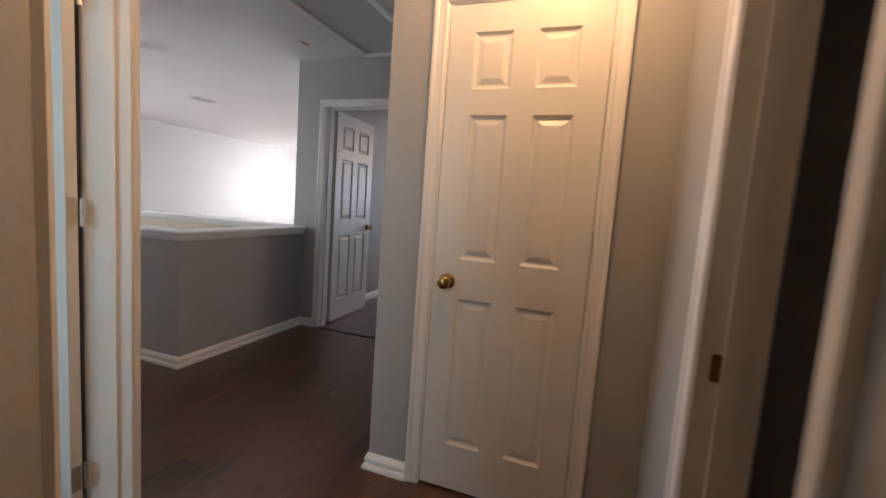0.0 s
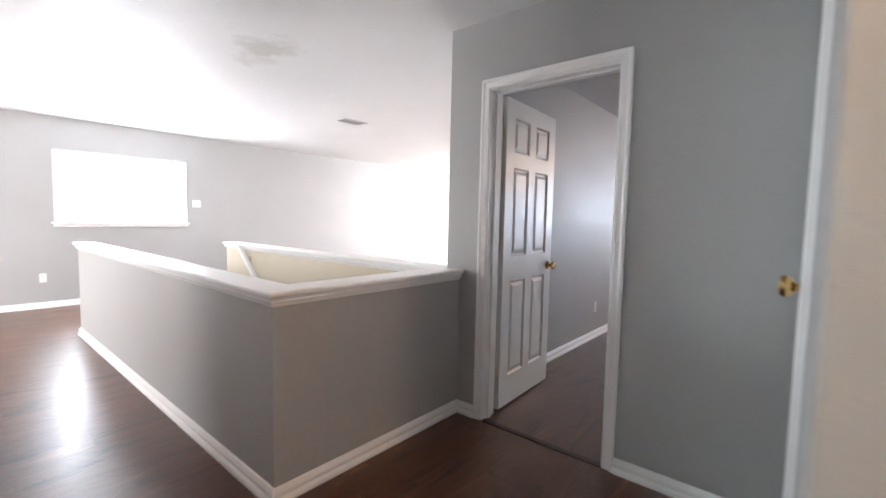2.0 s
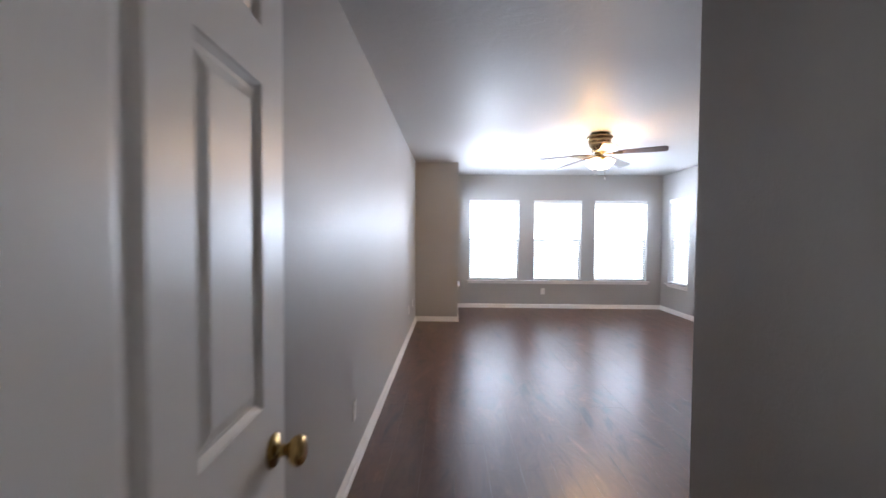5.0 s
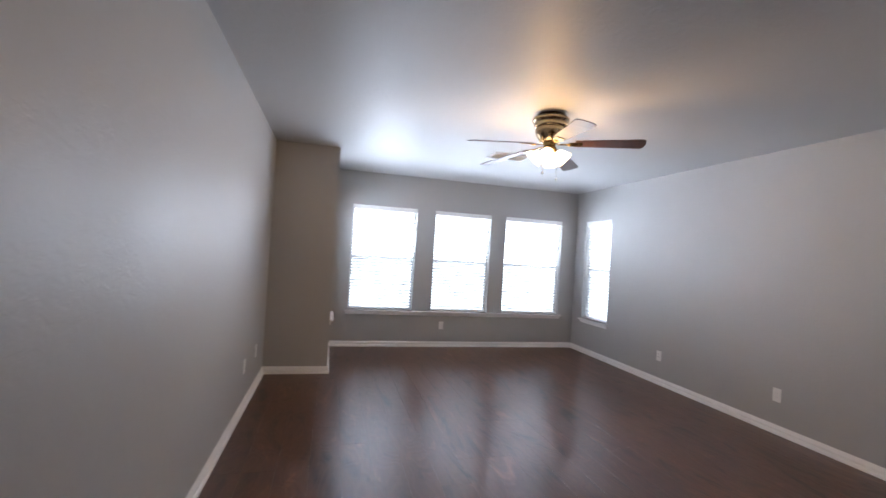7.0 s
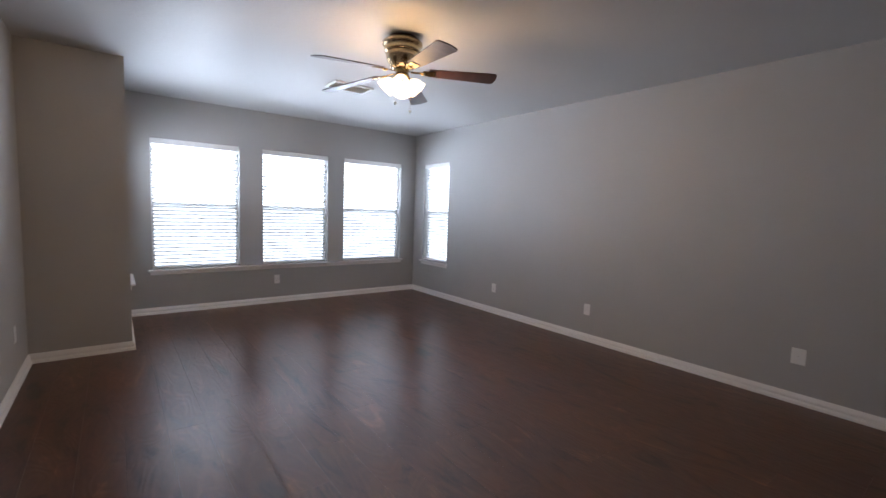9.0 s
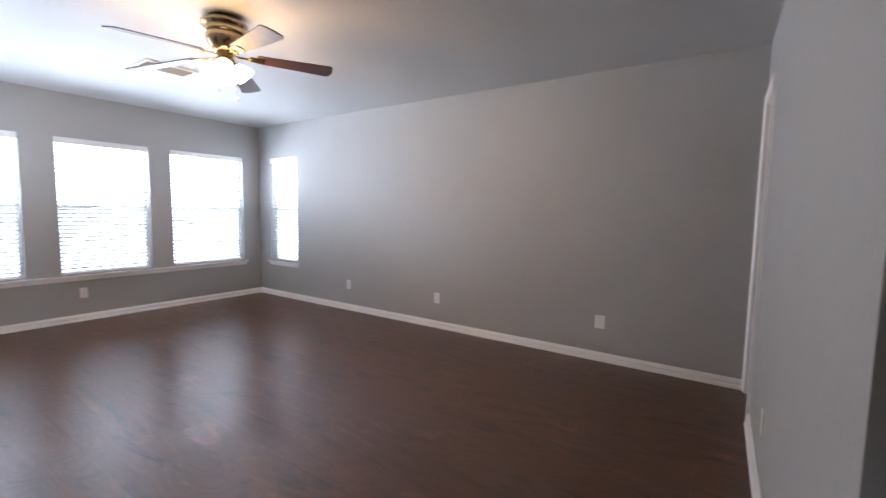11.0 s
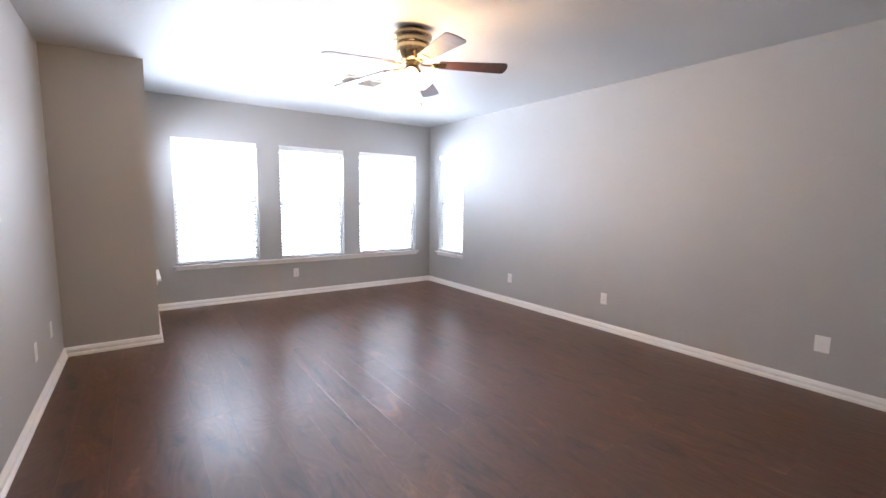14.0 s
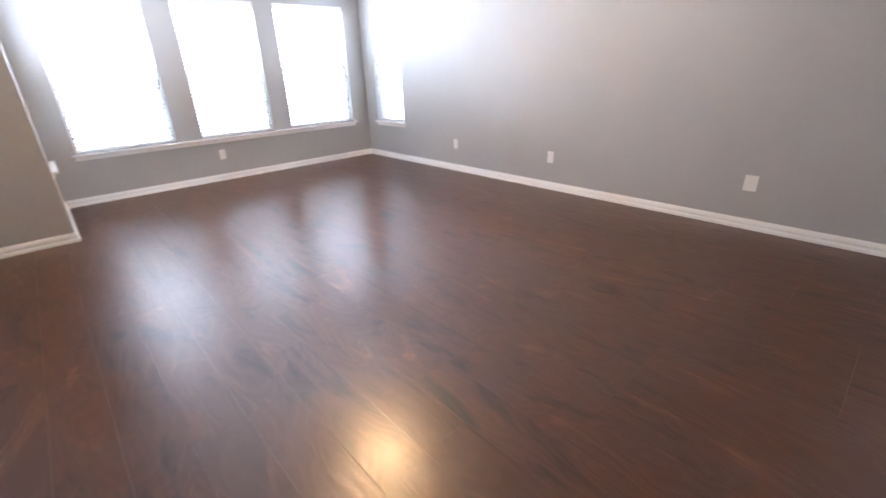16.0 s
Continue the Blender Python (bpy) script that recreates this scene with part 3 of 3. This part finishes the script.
def blind(m, w, h, tilt, label):
    """A horizontal blind with wide slats: headrail, slats, ladder cords, bottom rail and a wand."""
    root = tagged(empty("window_blind", m), label=label, category="blind", group="window blinds")
    part("headrail", box(0.006, w - 0.006, 0.010, 0.062, h - 0.050, h - 0.003, 0.003), BLIND, root)
    part("valance", box(0.003, w - 0.003, 0.002, 0.008, h - 0.066, h - 0.002, 0.002), BLIND, root)
    part("bottom_rail", box(0.010, w - 0.010, 0.014, 0.060, 0.012, 0.030, 0.004), BLIND, root)
    bm = bmesh.new()
    top, bot = [], []
    for i in range(5):
        u = -0.024 + 0.012 * i
        z = 0.0022 * (1 - (u / 0.024) ** 2)
        top.append((u, z + 0.0012))
        bot.append((u, z - 0.0012))
    ring = top + bot[::-1]
    ends = [[bm.verts.new((x, u, z)) for u, z in ring] for x in (0.011, w - 0.011)]
    k = len(ring)
    for i in range(k):
        bm.faces.new((ends[0][i], ends[0][(i + 1) % k], ends[1][(i + 1) % k], ends[1][i]))
    bm.faces.new(ends[0])
    bm.faces.new(ends[1])
    bmesh.ops.recalc_face_normals(bm, faces=bm.faces)
    me = bpy.data.meshes.new("slat")
    bm.to_mesh(me)
    bm.free()
    me.materials.append(BLIND)
    pitch = 0.0425
    n = int((h - 0.105) / pitch)
    for i in range(n):
        s = new("slat", me)
        s.parent = root
        s.matrix_local = pose(0, 0.037, 0.050 + pitch * (i + 0.5), tilt + random.uniform(-1.2, 1.2), 0, 0)
    for x in (0.16 * w, 0.84 * w):
        for y in (0.0105, 0.0635):
            part("ladder_cord", box(x - 0.001, x + 0.001, y - 0.001, y + 0.001, 0.02, h - 0.04), BLIND, root)
    part("wand", lathe([(0.0, h * 0.42), (0.004, h * 0.42), (0.0035, h - 0.07), (0.0, h - 0.07)], 8), BLIND, root).location = (0.07, 0.0, 0)
    return root


BLIND_LABEL = "white wide-slat horizontal blind, lowered, slats open to daylight"
for i, (a, b) in enumerate(FAR_WINDOWS):
    window_unit(f"window_{i + 1}", pose(a, YF, SILL), b - a, HEAD - SILL, 0.14)
    blind(pose(a, YF + 0.004, SILL), b - a, HEAD - SILL, -24, BLIND_LABEL)
window_unit("window_4", pose(XR, 10.76, SILL, 0, 0, -90), 0.62, HEAD - SILL, 0.14)
blind(pose(XR + 0.004, 10.76, SILL, 0, 0, -90), 0.62, HEAD - SILL, -24, BLIND_LABEL)
window_unit("window_5", pose(XB, 10.14, SILL, 0, 0, 90), 0.62, HEAD - SILL, 0.12)
blind(pose(XB - 0.004, 10.14, SILL, 0, 0, 90), 0.62, HEAD - SILL, -24, BLIND_LABEL)


def sill(name, m, w):
    """A window stool with rounded nose and a small apron. Local: x 0..w, room towards -y."""
    root = tagged(empty(name, m), label="white painted wooden window sill with apron", category="window sill", kind="structure")
    part("stool", box(-0.03, w + 0.03, -0.045, 0.05, -0.022, 0.0, 0.006), TRIM, root)
    part("apron", box(-0.012, w + 0.012, -0.014, -0.0005, -0.062, -0.022, 0.003), TRIM, root)
    return root


sill("sill_1", pose(FAR_WINDOWS[0][0] - 0.01, YF, SILL), FAR_WINDOWS[2][1] - FAR_WINDOWS[0][0] + 0.02)
sill("sill_2", pose(XR, 10.76, SILL, 0, 0, -90), 0.62)
sill("sill_3", pose(XB, 10.14, SILL, 0, 0, 90), 0.62)

# game room slider, and the plain windows that light the rooms out of view
gw = tagged(empty("window_6", pose(XW, 1.906, 1.10, 0, 0, 90)), label="white sliding window, washed out by daylight", category="window", kind="structure")
bm = bmesh.new()
for a in ((0, 0.035, 0, 0.933), (1.514, 1.549, 0, 0.933), (0.035, 1.514, 0, 0.035), (0.035, 1.514, 0.898, 0.933)):
    add_box(bm, a[0], a[1], 0.06, 0.10, a[2], a[3])
part("window_frame", bm, VINYL, gw)
part("meeting_stile", box(0.735, 0.77, 0.055, 0.095, 0.035, 0.898), VINYL, gw)
for a, b in ((0.035, 0.735), (0.77, 1.514)):
    part("pane", box(a, b, 0.074, 0.078, 0.035, 0.898), GLASS, gw).visible_shadow = False
sill("sill_4", pose(XW, 1.906, 1.10, 0, 0, 90), 1.549)
# The first, at the game room's south end, is an invented opening for light.
for nm, x, z, w, h, y in (("window_7", -7.2, 0.5, 1.8, 1.6, SOUTH), ("window_8", -1.9, 1.0, 0.9, 1.0, SOUTH)):
    window_unit(nm, pose(x + w, y, z, 0, 0, 180), w, h, 0.12)
window_unit("window_9", pose(-6.9, YF, 0.5), 3.2, 1.6, 0.14)


# ---- ceiling fan ----
def ceiling_fan():
    root = tagged(empty("ceiling_fan", Matrix.Translation(FAN)), label="brass flush-mount ceiling fan with five walnut blades and lit glass shades", category="ceiling fan")
    part("canopy", lathe([(0.0, -0.001), (0.098, -0.001), (0.102, -0.022), (0.126, -0.026), (0.136, -0.034), (0.136, -0.050), (0.122, -0.058), (0.116, -0.074), (0.121, -0.084), (0.116, -0.096), (0.0, -0.096)], 40), FANBRASS, root, smooth=True)
    part("motor_housing", lathe([(0.0, -0.096), (0.106, -0.096), (0.112, -0.106), (0.111, -0.130), (0.100, -0.158), (0.084, -0.180), (0.078, -0.202), (0.0, -0.202)], 40), FANBRASS, root, smooth=True)
    part("light_fitter", lathe([(0.0, -0.202), (0.046, -0.202), (0.050, -0.214), (0.040, -0.228), (0.048, -0.240), (0.056, -0.256), (0.046, -0.276), (0.022, -0.288), (0.0, -0.290)], 32), BRASS, root, smooth=True)
    # blade: tapered board with a blunt tip and rounded corners
    bm = bmesh.new()
    outline = [(0.185, -0.046), (0.62, -0.069)]
    for side in (-1, 1):
        turn = range(0, 91, 15) if side < 0 else range(90, -1, -15)
        outline += [(0.632 + 0.030 * math.sin(radians(a)), side * (0.040 + 0.030 * math.cos(radians(a)))) for a in turn]
        if side < 0:
            outline.append((0.668, 0.0))
    outline += [(0.62, 0.069), (0.185, 0.046)]
    lo = [bm.verts.new((x, y, -0.003)) for x, y in outline]
    hi = [bm.verts.new((x, y, 0.003)) for x, y in outline]
    bm.faces.new(lo)
    bm.faces.new(hi)
    for i in range(len(lo)):
        j = (i + 1) % len(lo)
        bm.faces.new((lo[i], lo[j], hi[j], hi[i]))
    first = None
    # old blades sag unevenly
    for k, sag in enumerate((5, 7, 7, 3, 0)):
        a = 45 + 72 * k
        m = pose(0, 0, -0.214, 0, 0, a) @ pose(0, 0, 0, 0, sag, 0) @ pose(0, 0, 0, -11, 0, 0)
        if first is None:
            # grain runs along the blade
            first = part("blade", bm, WALNUT, root, "dark walnut fan blade")
            data = first.data
            ob = first
        else:
            ob = new("blade", data)
            ob.parent = root
            ob["label"] = "dark walnut fan blade"
        ob.matrix_local = m
        arm = bmesh.new()
        add_box(arm, 0.060, 0.150, -0.011, 0.011, -0.010, -0.004)
        add_box(arm, 0.140, 0.235, -0.030, 0.030, -0.0085, -0.0035)
        bmesh.ops.bevel(arm, geom=arm.edges[:], offset=0.002, segments=1, affect="EDGES")
        bmesh.ops.create_uvsphere(arm, u_segments=12, v_segments=8, radius=0.013, matrix=Matrix.Translation((0.145, 0, -0.009)) @ Matrix.Diagonal((1.4, 1.4, 0.7, 1)))
        part("blade_arm", arm, BRASS, ob)
    for a in SHADE_ANGLES:
        out = pose(0, 0, 0, 0, 0, a)
        g = part("lamp_arm", lathe([(0.0, 0.0), (0.010, 0.0), (0.010, -0.05), (0.024, -0.056), (0.026, -0.075), (0.0, -0.075)], 16), BRASS, root, smooth=True)
        g.matrix_local = out @ pose(0.018, 0, -0.236, 0, -44, 0)
        bell = lathe([(0.026, -0.066), (0.036, -0.078), (0.054, -0.100), (0.064, -0.126), (0.069, -0.152), (0.078, -0.174), (0.075, -0.174), (0.066, -0.152), (0.061, -0.126), (0.051, -0.101), (0.033, -0.080), (0.023, -0.067)], 24)
        s = part("shade", bell, SHADE, root, "frosted glass bell shade, lit", True)
        s.matrix_local = out @ pose(0.020, 0, -0.240, 0, -44, 0) @ Matrix.Diagonal((0.8, 0.8, 0.8, 1))
        s.visible_shadow = False
    for x, y, z in ((0.052, -0.034, -0.47), (-0.035, 0.02, -0.42)):
        part("pull_chain", lathe([(0.0, -0.276), (0.0013, -0.276), (0.0013, z), (0.0, z)], 6), BRASS, root).location = (x, y, 0)
        part("pull_fob", lathe([(0.0, z), (0.005, z - 0.003), (0.0090, z - 0.014), (0.006, z - 0.026), (0.0, z - 0.028)], 12), PLASTIC, root, smooth=True).location = (x, y, 0)
    return root


ceiling_fan()

# ceiling lamp where the nook meets the hall
nl = tagged(empty("ceiling_lamp", Matrix.Translation((-0.10, 0.98, CEIL))), label="small round flush ceiling lamp with warm lit glass", category="ceiling lamp")
part("base", lathe([(0.0, -0.001), (0.13, -0.001), (0.135, -0.012), (0.125, -0.02), (0.0, -0.02)], 32), FANBRASS, nl, smooth=True)
dome = part("shade", lathe([(0.12, -0.02), (0.115, -0.05), (0.09, -0.085), (0.05, -0.105), (0.0, -0.112)], 32), SHADE, nl, "frosted glass dome, lit", True)
dome.visible_shadow = False


# ---- vents, plates, small fixtures ----
def ceiling_vent(m, w, d, n, backing):
    root = tagged(empty("ceiling_vent", m), label="white louvred ceiling air vent", category="vent", group="ceiling vents")
    bm = bmesh.new()
    b = 0.022
    for a in ((-w / 2, w / 2, -d / 2, -d / 2 + b), (-w / 2, w / 2, d / 2 - b, d / 2), (-w / 2, -w / 2 + b, -d / 2 + b, d / 2 - b), (w / 2 - b, w / 2, -d / 2 + b, d / 2 - b)):
        add_box(bm, *a, -0.011, -0.0005)
    part("frame", bm, VINYL, root)
    part("backing", box(-w / 2 + b, w / 2 - b, -d / 2 + b, d / 2 - b, -0.002, -0.0008), backing, root)
    for i in range(n):
        y = -d / 2 + b + (d - 2 * b) * (i + 0.5) / n
        s = part("slat", box(-w / 2 + b, w / 2 - b, -0.007, 0.007, -0.0006, 0.0006), VINYL, root)
        s.matrix_local = pose(0, y, -0.007, 38, 0, 0)
    return root


# Tan backing carries the warm light seen between this vent's white louvres.
ceiling_vent(pose(-0.09, 9.21, CEIL, 0, 0, 0), 0.40, 0.25, 9, material("vent_lit_tan", (0.72, 0.62, 0.42), 0.7)[0])
ceiling_vent(pose(-5.20, 4.33, CEIL, 0, 0, 90), 0.36, 0.20, 7, material("vent_shadow_grey", (0.72, 0.72, 0.70), 0.7)[0])


def outlet(m, w=0.07, label="white plastic wall outlet", holes=2):
    """A wall plate. Local: centre on the wall face, room towards -y."""
    root = tagged(empty("wall_outlet", m), label=label, category="outlet", group="wall outlets")
    part("plate", box(-w / 2, w / 2, -0.0055, -0.0003, -0.057, 0.057, 0.002), PLASTIC, root)
    if holes == 2:
        for z in (-0.02, 0.02):
            r = part("receptacle", box(-0.0165, 0.0165, -0.0072, -0.005, z - 0.014, z + 0.014, 0.001), PLASTIC, root)
            for x in (-0.006, 0.006):
                part("slot", box(x - 0.001, x + 0.001, -0.0076, -0.0070, z - 0.001, z + 0.006), DARK, r)
    part("screw", lathe([(0.0, -0.0062), (0.003, -0.0062), (0.003, -0.005), (0.0, -0.005)], 10, "y"), NICKEL, root)
    return root


LOW = 0.335
outlet(pose(XL, 5.53, LOW, 0, 0, 90))
outlet(pose(XL, 8.68, 0.355, 0, 0, 90))
outlet(pose(XL, 9.22, 0.355, 0, 0, 90), holes=0, label="white plastic cable plate on the grey wall")
outlet(pose(-0.243, YF, 0.31))
for y in (9.134, 7.771):
    outlet(pose(XR, y, 0.325, 0, 0, -90))
outlet(pose(XR, 6.054, 0.34, 0, 0, -90), 0.084, "large blank white plastic wall plate", 0)
outlet(near_m @ pose(1.45, 0, 0.33, 0, 0, 180))
outlet(pose(XW, 1.774, 0.386, 0, 0, 90))
tagged(part("thermostat", box(XW + 0.0005, XW + 0.025, 3.53, 3.65, 1.345, 1.455, 0.006), PLASTIC), "white square thermostat on the grey wall beside the window", "thermostat")

# Plain white disc stands in for the game room's half-hidden ceiling lamp.
lamp_disc = tagged(empty("ceiling_lamp_disc", pose(-5.06, 6.27, CEIL)), label="round white unlit disc in place of the game room's ceiling lamp", category="smoke detector")
part("body", lathe([(0.0, -0.0005), (0.062, -0.0005), (0.066, -0.012), (0.058, -0.030), (0.030, -0.038), (0.0, -0.039)], 28), PLASTIC, lamp_disc, smooth=True)

# attic hatch with its moulding
hx0, hx1, hy0, hy1 = -1.87, -1.27, 1.72, 3.075
hatch = tagged(empty("attic_hatch", pose(0, 0, CEIL)), label="white painted attic hatch with moulded frame in the hall ceiling", category="attic hatch")
part("panel", box(hx0 + 0.05, hx1 - 0.05, hy0 + 0.05, hy1 - 0.05, -0.006, -0.0005), CEILING, hatch)
bm = bmesh.new()
prof = [(0, 0), (0, -0.010), (0.012, -0.018), (0.040, -0.022), (0.055, -0.012), (0.055, 0)]
ring = [(hx0 + 0.055, hy0 + 0.055, -1, -1), (hx1 - 0.055, hy0 + 0.055, 1, -1), (hx1 - 0.055, hy1 - 0.055, 1, 1), (hx0 + 0.055, hy1 - 0.055, -1, 1)]
loops = [[bm.verts.new((x + ox * o, y + oy * o, z - 0.0006)) for o, z in prof] for x, y, ox, oy in ring]
for i in range(4):
    a, b = loops[i], loops[(i + 1) % 4]
    for j in range(len(prof)):
        bm.faces.new((a[j], a[(j + 1) % len(prof)], b[(j + 1) % len(prof)], b[j]))
part("moulding", bm, TRIM, hatch)


# flaked paint by the half wall's end
tagged(part("flaked_paint", box(-2.245, -2.215, 2.70, 2.79, CEIL - 0.003, CEIL - 0.0005, 0.001), material("bare_plaster", (0.42, 0.27, 0.14), 0.8)[0]), kind="structure")


# ---- stairs and handrail ----
def stairs():
    root = tagged(empty("staircase", pose(STAIR[0], 0, 0)), label="carpeted straight stairs going down between half walls", category="stairs")
    for i in range(12):
        x = i * 0.268
        part("step", box(x, x + 0.268 + 0.02, STAIR[2] + 0.001, STAIR[3] - 0.001, -2.7 if i == 11 else -0.19 * (i + 1) - 0.35, -0.19 * (i + 1), 0.008), CARPET, root)
    part("nosing", box(-0.03, 0.022, STAIR[2] + 0.001, STAIR[3] - 0.001, -0.030, 0.004, 0.006), THRESH, root, "dark wooden nosing")
    return root


stairs()
rail = tagged(empty("handrail", pose(-5.42, 3.035, 0.885)), label="white painted sloping wooden handrail on steel brackets", category="handrail")
slope = math.atan2(0.84, 1.0)
bm = box(-0.05, 2.9, -0.02, 0.02, -0.022, 0.022, 0.008)
bmesh.ops.rotate(bm, verts=bm.verts, cent=(0, 0, 0), matrix=Matrix.Rotation(slope, 3, "Y"))
part("rail", bm, TRIM, rail)
for s in (0.12, 0.72, 1.6, 2.5):
    x, z = s * math.cos(slope), -s * math.sin(slope)
    bm = bmesh.new()
    add_box(bm, x - 0.006, x + 0.006, 0.0, 0.064, z - 0.034, z - 0.022)
    add_box(bm, x - 0.014, x + 0.014, 0.058, 0.0648, z - 0.065, z - 0.005)
    part("bracket", bm, NICKEL, rail)

# ---- floor planks ----
PLANK_W, PLANK_L = 0.19, 1.22
plank_meshes = {}


def plank_data(w, length):
    key = (round(w, 3), round(length, 3))
    if key not in plank_meshes:
        e, d, t = 0.0004, 0.0003, 0.0135
        hw, hl = w / 2 - 0.0002, length / 2 - 0.0002
        vs = [(sx * hw, sy * hl, -t) for sx, sy in ((-1, -1), (1, -1), (1, 1), (-1, 1))]
        vs += [(sx * hw, sy * hl, -d) for sx, sy in ((-1, -1), (1, -1), (1, 1), (-1, 1))]
        vs += [(sx * (hw - e), sy * (hl - e), 0) for sx, sy in ((-1, -1), (1, -1), (1, 1), (-1, 1))]
        fs = [(8, 9, 10, 11)]
        for k in (0, 4):
            fs += [(k + i, k + (i + 1) % 4, k + 4 + (i + 1) % 4, k + 4 + i) for i in range(4)]
        me = bpy.data.meshes.new("plank")
        me.from_pydata(vs, [], fs)
        me.materials.append(FLOOR)
        plank_meshes[key] = me
    return plank_meshes[key]


def lay(name, label, x0, x1, y0, y1, seed, skip=None):
    root = tagged(empty(name), label=label, category="floor", kind="structure")
    rng = random.Random(seed)
    x = x0
    while x < x1 - 0.01:
        w = min(PLANK_W, x1 - x)
        y = y0 - rng.choice((0.0, 0.31, 0.61, 0.92))
        while y < y1 - 0.01:
            a, b = max(y, y0), min(y + PLANK_L, y1)
            if b - a > 0.02 and not (skip and skip(x, x + w, a, b)):
                ob = new("plank", plank_data(w, b - a))
                ob.parent = root
                ob.location = (x + w / 2, (a + b) / 2, 0)
            y += PLANK_L
        x += PLANK_W
    return root


FLOOR_LABEL = "dark brown hand-scraped laminate plank floor with a satin sheen"
lay("floor_bedroom", FLOOR_LABEL, XL, XR, 3.105, YF, 3)
lay("floor_hall", FLOOR_LABEL, -2.50, XR, SOUTH, 3.105, 5)
lay("floor_landing", FLOOR_LABEL, -5.87, -2.50, SOUTH, 1.86, 7)
lay("floor_gameroom_west", FLOOR_LABEL, XW, -5.87, SOUTH, YF, 9)
lay("floor_gameroom", FLOOR_LABEL, -5.87, -2.575, 3.15, YF, 11)
